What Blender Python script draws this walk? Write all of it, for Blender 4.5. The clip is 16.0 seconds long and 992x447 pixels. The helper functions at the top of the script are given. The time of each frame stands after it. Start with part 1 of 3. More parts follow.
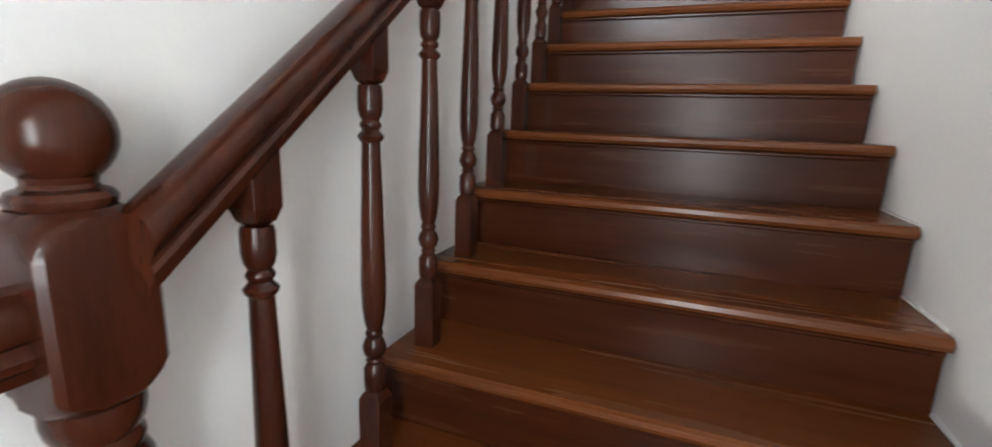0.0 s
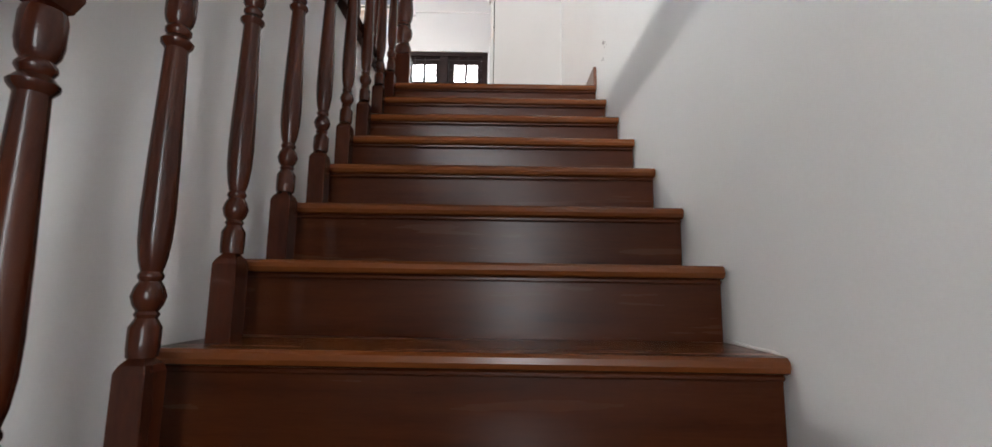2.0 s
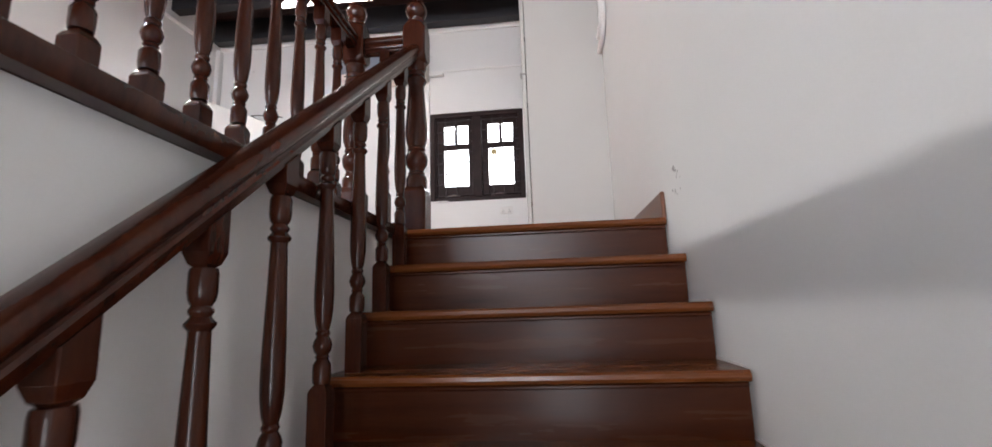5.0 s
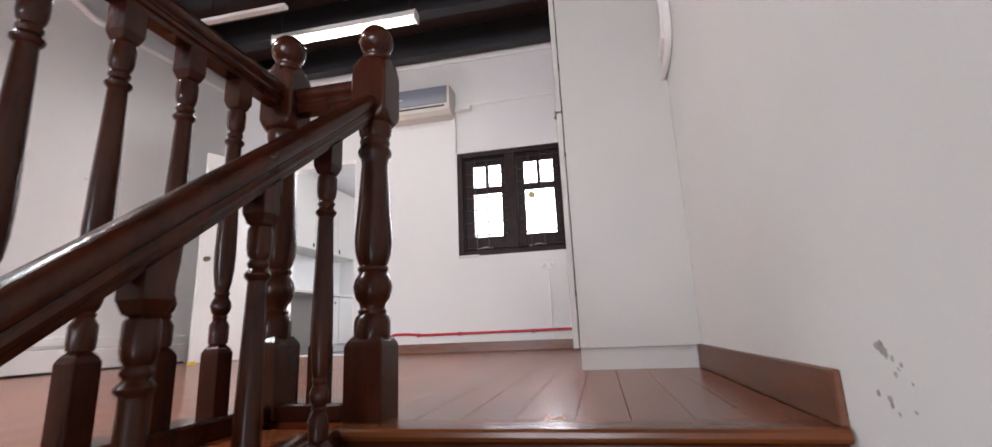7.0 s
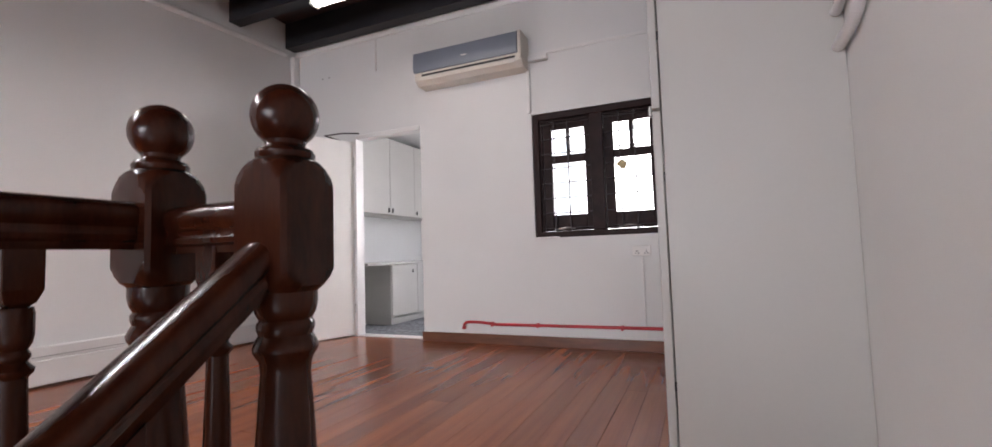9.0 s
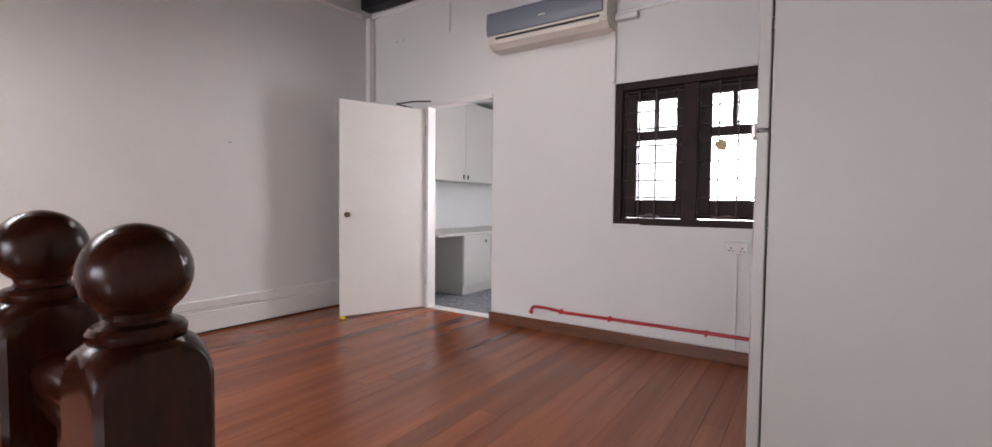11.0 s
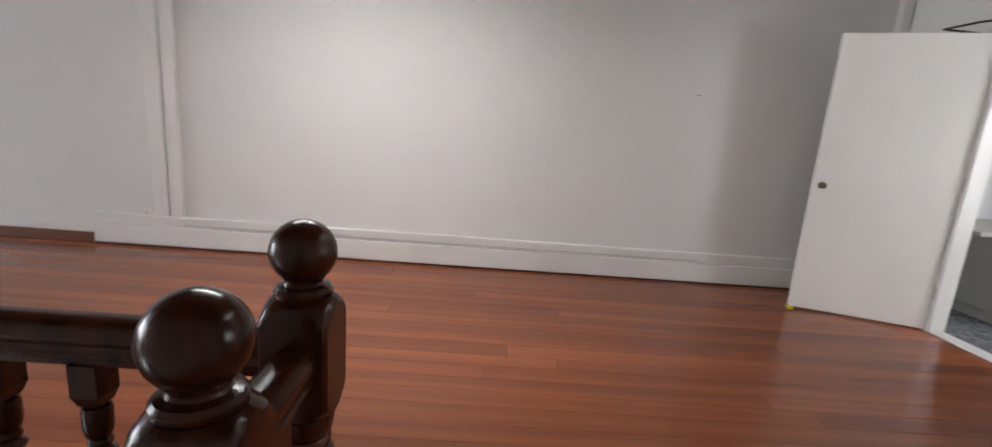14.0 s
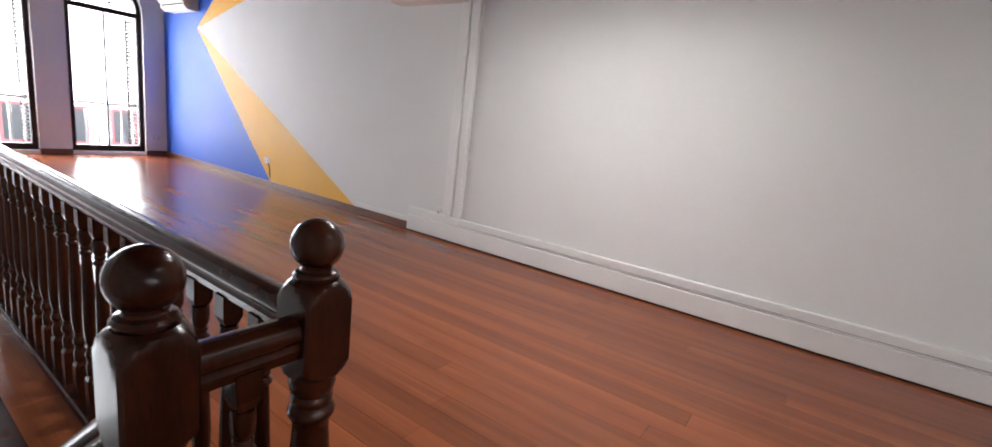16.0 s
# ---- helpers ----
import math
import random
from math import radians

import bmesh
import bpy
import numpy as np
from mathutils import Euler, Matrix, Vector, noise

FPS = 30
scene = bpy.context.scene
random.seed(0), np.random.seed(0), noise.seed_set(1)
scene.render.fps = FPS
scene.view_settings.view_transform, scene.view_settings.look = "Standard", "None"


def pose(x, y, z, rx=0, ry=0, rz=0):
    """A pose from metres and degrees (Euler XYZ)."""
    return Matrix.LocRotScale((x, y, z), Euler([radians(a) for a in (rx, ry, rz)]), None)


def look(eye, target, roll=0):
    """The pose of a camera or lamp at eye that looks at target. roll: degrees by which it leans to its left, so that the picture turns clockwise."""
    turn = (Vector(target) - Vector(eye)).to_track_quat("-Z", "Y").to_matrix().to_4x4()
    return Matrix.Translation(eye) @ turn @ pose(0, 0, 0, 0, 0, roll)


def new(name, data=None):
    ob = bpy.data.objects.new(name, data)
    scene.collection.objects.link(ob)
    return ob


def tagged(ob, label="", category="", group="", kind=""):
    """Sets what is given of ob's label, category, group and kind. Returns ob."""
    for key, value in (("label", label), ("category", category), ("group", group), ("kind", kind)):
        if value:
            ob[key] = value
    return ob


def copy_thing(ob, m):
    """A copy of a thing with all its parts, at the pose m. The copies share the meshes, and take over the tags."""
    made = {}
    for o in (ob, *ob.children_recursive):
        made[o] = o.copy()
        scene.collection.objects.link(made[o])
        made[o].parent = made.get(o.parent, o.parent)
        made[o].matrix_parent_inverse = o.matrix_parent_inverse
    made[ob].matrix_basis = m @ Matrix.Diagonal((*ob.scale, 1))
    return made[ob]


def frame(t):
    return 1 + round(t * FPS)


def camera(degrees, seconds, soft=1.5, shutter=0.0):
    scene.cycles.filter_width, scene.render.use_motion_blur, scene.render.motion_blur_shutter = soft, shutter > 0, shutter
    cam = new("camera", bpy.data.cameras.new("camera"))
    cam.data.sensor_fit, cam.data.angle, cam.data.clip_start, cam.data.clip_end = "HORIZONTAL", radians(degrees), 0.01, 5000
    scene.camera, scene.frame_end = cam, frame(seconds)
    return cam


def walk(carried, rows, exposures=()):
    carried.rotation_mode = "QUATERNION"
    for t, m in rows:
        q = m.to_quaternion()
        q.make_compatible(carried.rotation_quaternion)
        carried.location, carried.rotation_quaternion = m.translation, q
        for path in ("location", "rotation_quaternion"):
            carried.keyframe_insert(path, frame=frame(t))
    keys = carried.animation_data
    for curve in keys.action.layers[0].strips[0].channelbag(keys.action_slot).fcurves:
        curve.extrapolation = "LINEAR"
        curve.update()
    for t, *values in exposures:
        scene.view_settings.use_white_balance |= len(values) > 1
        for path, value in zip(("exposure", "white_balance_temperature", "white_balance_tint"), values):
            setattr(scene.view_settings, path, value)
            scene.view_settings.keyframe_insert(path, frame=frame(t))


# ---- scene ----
cam = camera(92.5, 16.0, shutter=0.3)
PATH = [
    (0, (-0.498, -2.509, 0.923), (-1.19, -0.679, 0.508), 2.1),
    (0.5, (-0.503, -2.491, 0.903), (-0.806, -0.543, 0.568), 1.4),
    (1, (-0.513, -2.449, 0.885), (-0.577, -0.452, 0.813), 1.3),
    (1.5, (-0.518, -2.34, 0.792), (-0.542, -0.352, 1.002), 0.5),
    (2, (-0.495, -2.297, 0.682), (-0.504, -0.316, 0.954), 0.9),
    (2.5, (-0.489, -2.252, 0.705), (-0.492, -0.277, 1.023), 1.0),
    (3, (-0.483, -2.216, 0.895), (-0.482, -0.241, 1.21), 1.6),
    (3.5, (-0.486, -2.228, 1.094), (-0.487, -0.254, 1.42), 1.0),
    (6, (-0.46, -1.435, 1.619), (-0.783, 0.498, 2.016), -2.7),
    (6.5, (-0.432, -1.238, 1.79), (-0.78, 0.679, 2.242), -2.4),
    (7, (-0.443, -1.053, 1.927), (-0.839, 0.859, 2.362), -2.4),
    (7.5, (-0.377, -0.871, 2.125), (-0.838, 1.042, 2.482), -2.2),
    (8, (-0.425, -0.741, 2.224), (-0.957, 1.172, 2.461), -2.1),
    (8.5, (-0.464, -0.552, 2.406), (-1.079, 1.344, 2.566), -2.0),
    (9, (-0.44, -0.421, 2.555), (-1.234, 1.41, 2.684), -1.8),
    (11.5, (-0.447, -0.053, 2.874), (-1.684, 1.512, 2.735), 0.6),
    (12, (-0.491, -0.043, 2.879), (-1.876, 1.391, 2.72), -0.0),
    (12.5, (-0.544, 0.026, 2.839), (-1.985, 1.399, 2.643), -1.9),
    (13, (-0.58, 0.119, 2.907), (-2.179, 1.295, 2.661), -3.8),
    (13.5, (-0.574, 0.288, 2.951), (-2.458, 0.91, 2.7), 0.4),
    (14, (-0.604, 0.387, 2.998), (-2.562, 0.424, 2.596), 4.2),
    (14.5, (-0.619, 0.59, 3.049), (-2.556, 0.342, 2.614), 5.7),
    (15, (-0.561, 0.767, 3.091), (-2.409, 0.14, 2.655), 5.4),
    (15.5, (-0.621, 0.859, 3.083), (-2.355, -0.056, 2.69), 5.6),
    (16, (-0.776, 0.879, 3.048), (-2.396, -0.223, 2.646), 6.7),
]
walk(cam, [(t, look(eye, target, roll)) for t, eye, target, roll in PATH],
     exposures=[(0, 1.84, 6420, 8), (0.5, 1.9, 6200, 6), (1.2, 1.62, 6260, 7), (2, 1.48, 6420, 10), (3.5, 1.33, 6400, 13), (6, 0.96, 6400, 15), (8, 0.76, 6430, 18), (9, 0.44, 6460, 18), (11.5, 0.36, 6500, 18), (12, 0.25, 6500, 17), (13, 0.32, 6480, 15), (14, 0.22, 6390, 11), (16, 0.30, 6360, 12)])

# ---- light and exposure ----
world = bpy.data.worlds.new("world")
scene.world = world
world.use_nodes = True
wn = world.node_tree.nodes
sky = wn.new("ShaderNodeTexSky")
sky.sky_type, sky.sun_disc, sky.sun_elevation, sky.sun_rotation = "NISHITA", False, radians(58), radians(160)
world.node_tree.links.new(sky.outputs[0], wn["Background"].inputs[0])
wn["Background"].inputs[1].default_value = 0.15
sun = new("sun", bpy.data.lights.new("sun", "SUN"))
sun.data.energy, sun.data.angle, sun.data.color = 3.0, radians(0.6), (1.0, 0.95, 0.88)
sun.matrix_world = look((0, 0, 30), (-3.0, 13.0, 0))


def window_light(name, eye, target, w, h, power, color):
    ob = new(name, bpy.data.lights.new(name, "AREA"))
    ob.data.shape, ob.data.size, ob.data.size_y, ob.data.energy, ob.data.color = "RECTANGLE", w, h, power, color
    ob.matrix_world = look(eye, target)
    return ob


DAY = (0.93, 0.96, 1.0)
for wx, power in ((-3.885, 142), (-2.375, 118), (-0.865, 95)):
    window_light("front_window_light", (wx, -10.28, 3.2), (wx, 0, 2.6), 0.9, 2.6, power, DAY)
window_light("rear_window_light", (-1.26, 4.12, 3.27), (-1.26, 0, 2.6), 1.0, 1.0, 6, DAY)
window_light("pantry_window_light", (-2.05, 5.3, 3.3), (-4.7, 5.0, 2.9), 1.1, 1.2, 17, (0.95, 0.96, 1.0))
window_light("landing_window_light", (-0.36, -3.36, 0.95), (-0.42, 0, 1.0), 0.26, 1.0, 6.0, (0.95, 0.97, 1.0))
window_light("pendant_tube_light", (-2.49, 2.40, 4.57), (-2.49, 2.40, 0), 1.3, 0.06, 4.5, (1.0, 0.98, 0.95))
window_light("pendant_tube_light", (-3.2, -0.6, 4.255), (-3.2, -0.6, 0), 0.06, 1.3, 42, (1.0, 0.98, 0.95))

# ---- materials ----


def material(name, base, rough=0.5, metal=0.0, scale=6.0, spread=0.08, bump=0.02, fine=90.0, coat=0.0, stretch=(1, 1, 1), dark=None, spec=0.5):
    m = bpy.data.materials.new(name)
    m.use_nodes = True
    nt = m.node_tree
    n, l = nt.nodes, nt.links
    b = n["Principled BSDF"]
    tc = n.new("ShaderNodeNewGeometry")
    mp = n.new("ShaderNodeMapping")
    mp.inputs["Scale"].default_value = stretch
    l.new(tc.outputs["Position"], mp.inputs[0])
    big = n.new("ShaderNodeTexNoise")
    big.inputs["Scale"].default_value, big.inputs["Detail"].default_value = scale, 5.0
    small = n.new("ShaderNodeTexNoise")
    small.inputs["Scale"].default_value, small.inputs["Detail"].default_value = fine, 3.0
    l.new(mp.outputs[0], big.inputs["Vector"])
    l.new(mp.outputs[0], small.inputs["Vector"])
    add = n.new("ShaderNodeMath")
    add.operation = "MULTIPLY_ADD"
    add.inputs[1].default_value = 0.35
    l.new(small.outputs[0], add.inputs[0])
    l.new(big.outputs[0], add.inputs[2])
    ramp = n.new("ShaderNodeValToRGB")
    ramp.color_ramp.elements[0].position, ramp.color_ramp.elements[1].position = 0.42, 0.95
    lo = dark or tuple(c * (1 - 2 * spread) for c in base)
    ramp.color_ramp.elements[0].color = (*lo, 1)
    ramp.color_ramp.elements[1].color = (*[min(1, c * (1 + spread)) for c in base], 1)
    l.new(add.outputs[0], ramp.inputs[0])
    l.new(ramp.outputs[0], b.inputs["Base Color"])
    rr = n.new("ShaderNodeMapRange")
    rr.inputs[3].default_value, rr.inputs[4].default_value = rough * 0.82, min(1, rough * 1.2)
    l.new(big.outputs[0], rr.inputs[0])
    l.new(rr.outputs[0], b.inputs["Roughness"])
    b.inputs["Metallic"].default_value, b.inputs["Coat Weight"].default_value, b.inputs["Coat Roughness"].default_value = metal, coat, 0.12
    b.inputs["Specular IOR Level"].default_value = spec
    if bump:
        bp = n.new("ShaderNodeBump")
        bp.inputs["Strength"].default_value, bp.inputs["Distance"].default_value = min(1, bump * 10), 0.004
        l.new(add.outputs[0], bp.inputs["Height"])
        l.new(bp.outputs[0], b.inputs["Normal"])
    return m


def varied(m, low, high):
    """Give each object of a material its own tone."""
    n, l = m.node_tree.nodes, m.node_tree.links
    b = n["Principled BSDF"]
    src = b.inputs["Base Color"].links[0].from_socket
    info = n.new("ShaderNodeObjectInfo")
    rng = n.new("ShaderNodeMapRange")
    rng.inputs[3].default_value, rng.inputs[4].default_value = low, high
    l.new(info.outputs["Random"], rng.inputs[0])
    hsv = n.new("ShaderNodeHueSaturation")
    l.new(rng.outputs[0], hsv.inputs["Value"])
    l.new(src, hsv.inputs["Color"])
    l.new(hsv.outputs[0], b.inputs["Base Color"])
    return m


WALL = material("white_wall_paint", (0.74, 0.74, 0.725), 0.72, scale=1.2, spread=0.025, bump=0.012, fine=160)
TRIM = material("white_gloss_paint", (0.78, 0.77, 0.75), 0.38, scale=2.5, spread=0.03, bump=0.006, fine=120)
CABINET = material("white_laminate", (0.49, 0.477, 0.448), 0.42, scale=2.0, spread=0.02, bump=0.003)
DOORM = material("white_door_paint", (0.76, 0.745, 0.71), 0.45, scale=2.2, spread=0.025, bump=0.004)
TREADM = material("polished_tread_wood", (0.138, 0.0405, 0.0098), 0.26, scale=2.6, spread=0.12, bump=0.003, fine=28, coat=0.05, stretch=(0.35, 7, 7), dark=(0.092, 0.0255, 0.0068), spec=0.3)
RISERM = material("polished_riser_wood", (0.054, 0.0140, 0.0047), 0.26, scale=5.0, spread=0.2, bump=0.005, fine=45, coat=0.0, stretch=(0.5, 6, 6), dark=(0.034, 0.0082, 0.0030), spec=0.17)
RAILM = material("varnished_rail_wood", (0.050, 0.0122, 0.0048), 0.23, scale=7.0, spread=0.22, bump=0.003, fine=60, coat=0.0, stretch=(3, 3, 0.6), dark=(0.024, 0.0058, 0.0032), spec=0.3)
FLOORM = varied(material("polished_floor_wood", (0.32, 0.090, 0.030), 0.23, scale=0.8, spread=0.08, bump=0.0, fine=7, coat=0.0, stretch=(12, 0.4, 1), dark=(0.205, 0.053, 0.018), spec=0.42), 0.76, 1.12)
SKIRTM = material("brown_skirting_wood", (0.155, 0.058, 0.026), 0.4, scale=5.0, spread=0.2, bump=0.01, fine=40, stretch=(1, 1, 5), dark=(0.09, 0.03, 0.014))
BEAMM = material("black_beam_paint", (0.018, 0.018, 0.022), 0.55, scale=3.0, spread=0.25, bump=0.03)
BOARDM = material("dark_ceiling_boards", (0.060, 0.030, 0.026), 0.6, scale=4.0, spread=0.3, bump=0.03, stretch=(1, 6, 1))
WINM = material("dark_brown_window_paint", (0.026, 0.013, 0.012), 0.5, scale=7.0, spread=0.25, bump=0.01, spec=0.16)
IRONM = material("dark_iron", (0.05, 0.04, 0.042), 0.5, metal=0.4, scale=20, spread=0.2)
CHROME = material("brushed_steel", (0.55, 0.54, 0.52), 0.3, metal=1.0, scale=30, spread=0.1, bump=0.005)
REDM = material("red_pipe_paint", (0.50, 0.022, 0.028), 0.35, scale=8, spread=0.12)
BLUEM = material("blue_wall_paint", (0.012, 0.10, 0.55), 0.6, scale=1.5, spread=0.05, bump=0.012, fine=160)
YELLOWM = material("yellow_wall_paint", (0.80, 0.42, 0.035), 0.6, scale=1.5, spread=0.04, bump=0.012, fine=160)
ACGREY = material("grey_aircon_panel", (0.17, 0.19, 0.235), 0.3, scale=3, spread=0.04, bump=0.0)
ACWHITE = material("cream_aircon_plastic", (0.68, 0.63, 0.56), 0.42, scale=3, spread=0.04, bump=0.0)
PLASTIC = material("white_plastic", (0.74, 0.72, 0.69), 0.35, scale=5, spread=0.03, bump=0.0)
BLACKM = material("black_slot", (0.012, 0.012, 0.013), 0.5, bump=0.0)
CARPETM = material("grey_patterned_carpet", (0.30, 0.31, 0.33), 0.95, scale=26, spread=0.2, bump=0.06, fine=200, dark=(0.03, 0.035, 0.045))
YPLAST = material("yellow_plastic", (0.75, 0.55, 0.03), 0.45, bump=0.0)
TAGM = material("faded_tag_card", (0.55, 0.42, 0.22), 0.6, scale=40, spread=0.15, bump=0.0)
ASPHALT = material("grey_asphalt", (0.06, 0.06, 0.062), 0.9, scale=2, spread=0.2, bump=0.05)
FACADEM = material("cream_facade_render", (0.62, 0.60, 0.57), 0.85, scale=0.8, spread=0.05)
REDGLOW = material("glowing_red_shutter", (0.45, 0.05, 0.06), 0.6, scale=3, spread=0.1)
# the shutters emit pale red in place of daylight falling on them
for m, c, k in ((REDGLOW, (1.0, 0.35, 0.38, 1), 1.1),):
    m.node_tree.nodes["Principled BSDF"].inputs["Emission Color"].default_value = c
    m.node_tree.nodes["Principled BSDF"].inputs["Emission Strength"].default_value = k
JOINTM = material("grey_joint_shadow_gap", (0.22, 0.21, 0.20), 0.8, scale=20, spread=0.2)
BRASSM = material("tarnished_brass", (0.24, 0.18, 0.12), 0.34, metal=1.0, scale=30, spread=0.15, bump=0.005)
STREAK = material("grey_scuff", (0.42, 0.41, 0.395), 0.8, scale=30, spread=0.3)

LAMPM = bpy.data.materials.new("lit_diffuser")
LAMPM.use_nodes = True
LAMPM.node_tree.nodes["Principled BSDF"].inputs["Emission Color"].default_value = (1.0, 0.96, 0.86, 1)
LAMPM.node_tree.nodes["Principled BSDF"].inputs["Emission Strength"].default_value = 9.0

GLASS = bpy.data.materials.new("window_glass")
GLASS.use_nodes = True
gn = GLASS.node_tree.nodes
gb = gn["Principled BSDF"]
gb.inputs["Base Color"].default_value, gb.inputs["Roughness"].default_value = (0.95, 0.97, 0.97, 1), 0.03
gb.inputs["Transmission Weight"].default_value, gb.inputs["IOR"].default_value = 1.0, 1.1

# ---- building helpers ----


def part(name, bm, mat, parent=None, label="", smooth=False):
    me = bpy.data.meshes.new(name)
    bm.to_mesh(me)
    bm.free()
    if smooth:
        for p in me.polygons:
            p.use_smooth = True
        me.set_sharp_from_angle(angle=radians(32))
    me.materials.append(mat)
    ob = new(name, me)
    if parent:
        ob.parent = parent
    if label:
        ob["label"] = label
    return ob


def box(x0, y0, z0, x1, y1, z1, bevel=0.0, bm=None, seg=1):
    b = bmesh.new()
    vs = [b.verts.new((x, y, z)) for x in (x0, x1) for y in (y0, y1) for z in (z0, z1)]
    for f in ((0, 1, 3, 2), (4, 6, 7, 5), (0, 4, 5, 1), (2, 3, 7, 6), (0, 2, 6, 4), (1, 5, 7, 3)):
        b.faces.new([vs[i] for i in f])
    if bevel:
        bmesh.ops.bevel(b, geom=b.edges[:], offset=bevel, segments=seg, affect="EDGES", profile=0.5)
    return joined(bm, b)


def joined(bm, b):
    if bm is None:
        return b
    me = bpy.data.meshes.new("tmp")
    b.to_mesh(me)
    b.free()
    bm.from_mesh(me)
    bpy.data.meshes.remove(me)
    return bm


def lathe(profile, seg=20, bm=None, x=0.0, y=0.0, axis="z"):
    """A turned piece round the z axis (or x axis) from (radius, height) pairs."""
    b = bmesh.new()
    rings = []
    for r, z in profile:
        ring = []
        for k in range(seg):
            a = 2 * math.pi * k / seg
            p = (x + r * math.cos(a), y + r * math.sin(a), z) if axis == "z" else (z, x + r * math.cos(a), y + r * math.sin(a))
            ring.append(b.verts.new(p))
        rings.append(ring)
    for a, c in zip(rings, rings[1:]):
        for k in range(seg):
            b.faces.new((a[k], a[(k + 1) % seg], c[(k + 1) % seg], c[k]))
    b.faces.new(rings[0][::-1])
    b.faces.new(rings[-1])
    bmesh.ops.recalc_face_normals(b, faces=b.faces[:])
    return joined(bm, b)


def sweep(profile, points, up=(0, 0, 1), bm=None):
    """A moulding: a closed (across, height) profile carried along straight points."""
    b = bmesh.new()
    pts = [Vector(p) for p in points]
    rings = []
    for i, p in enumerate(pts):
        d = (pts[min(i + 1, len(pts) - 1)] - pts[max(i - 1, 0)]).normalized()
        side = d.cross(Vector(up)).normalized()
        rings.append([b.verts.new(p + side * u + Vector(up) * v) for u, v in profile])
    k = len(profile)
    for a, c in zip(rings, rings[1:]):
        for j in range(k):
            b.faces.new((a[j], a[(j + 1) % k], c[(j + 1) % k], c[j]))
    b.faces.new(rings[0][::-1])
    b.faces.new(rings[-1])
    bmesh.ops.recalc_face_normals(b, faces=b.faces[:])
    return joined(bm, b)


def tube(points, r, seg=10, bm=None):
    b = bmesh.new()
    pts = [Vector(p) for p in points]
    rings = []
    for i, p in enumerate(pts):
        d = (pts[min(i + 1, len(pts) - 1)] - pts[max(i - 1, 0)]).normalized()
        ref = Vector((0, 0, 1)) if abs(d.z) < 0.9 else Vector((0, 1, 0))
        s = d.cross(ref).normalized()
        w = s.cross(d)
        rings.append([b.verts.new(p + r * (math.cos(2 * math.pi * k / seg) * s + math.sin(2 * math.pi * k / seg) * w)) for k in range(seg)])
    for a, c in zip(rings, rings[1:]):
        for k in range(seg):
            b.faces.new((a[k], a[(k + 1) % seg], c[(k + 1) % seg], c[k]))
    b.faces.new(rings[0][::-1])
    b.faces.new(rings[-1])
    bmesh.ops.recalc_face_normals(b, faces=b.faces[:])
    return joined(bm, b)


def prism(outline, axis, lo, hi, bm=None):
    """A flat outline given in the two other axes, thickened from lo to hi along axis."""
    b = bmesh.new()
    put = {"x": lambda u, v, w: (w, u, v), "y": lambda u, v, w: (u, w, v), "z": lambda u, v, w: (u, v, w)}[axis]
    a = [b.verts.new(put(u, v, lo)) for u, v in outline]
    c = [b.verts.new(put(u, v, hi)) for u, v in outline]
    k = len(outline)
    for j in range(k):
        b.faces.new((a[j], a[(j + 1) % k], c[(j + 1) % k], c[j]))
    b.faces.new(a[::-1])
    b.faces.new(c)
    bmesh.ops.recalc_face_normals(b, faces=b.faces[:])
    return joined(bm, b)


def empty(name, x=0, y=0, z=0, rz=0):
    ob = new(name)
    ob.empty_display_size = 0.1
    ob.matrix_world = pose(x, y, z, 0, 0, rz)
    return ob


def structure(name, bm, mat, label, category="", smooth=False):
    return tagged(part(name, bm, mat, None, "", smooth), label, category or name.split("_")[0], "", "structure")


# ---- measures of the place ----
U = 1.72            # upper floor
LAND = -0.17        # landing at the stair's foot
RISE, GO = 0.1635, 0.2122
XL, XR = -4.78, 0.0  # side walls of the upper room
YB, YF = 3.74, -9.88  # rear and front walls
XF = -1.08          # white wall beside the stair
XE = -1.042         # edge of the upper floor above it
YV = -3.2           # front end of the stairwell
CEIL = 5.02
T = 0.2             # wall thickness
TB = 0.11           # the thinner rear wall

# ---- large structure ----
structure("wall_right", box(0, YF - T, -0.5, T, YB + TB, 5.6), WALL, "long white painted plaster wall beside the stairs", "wall")
left = structure("wall_left", box(XL - T, YF - T, U - 0.3, XL, 6.6, 5.6), WALL, "long white painted plaster wall of the upper room", "wall")
# rear wall with window and doorway
WX0, WX1, WZ0, WZ1 = -1.85, -0.67, 2.69, 3.845
DX0, DX1, DZ1 = -3.93, -3.07, 3.92
b = box(XL, YB, U - 0.3, DX0, YB + TB, 5.6)
box(DX0, YB, DZ1, DX1, YB + TB, 5.6, bm=b)
box(DX1, YB, U - 0.3, WX0, YB + TB, 5.6, bm=b)
box(WX0, YB, U - 0.3, WX1, YB + TB, WZ0, bm=b)
box(WX0, YB, WZ1, WX1, YB + TB, 5.6, bm=b)
box(WX1, YB, U - 0.3, 0, YB + TB, 5.6, bm=b)
structure("wall_rear", b, WALL, "white painted rear wall with a window and a doorway", "wall")
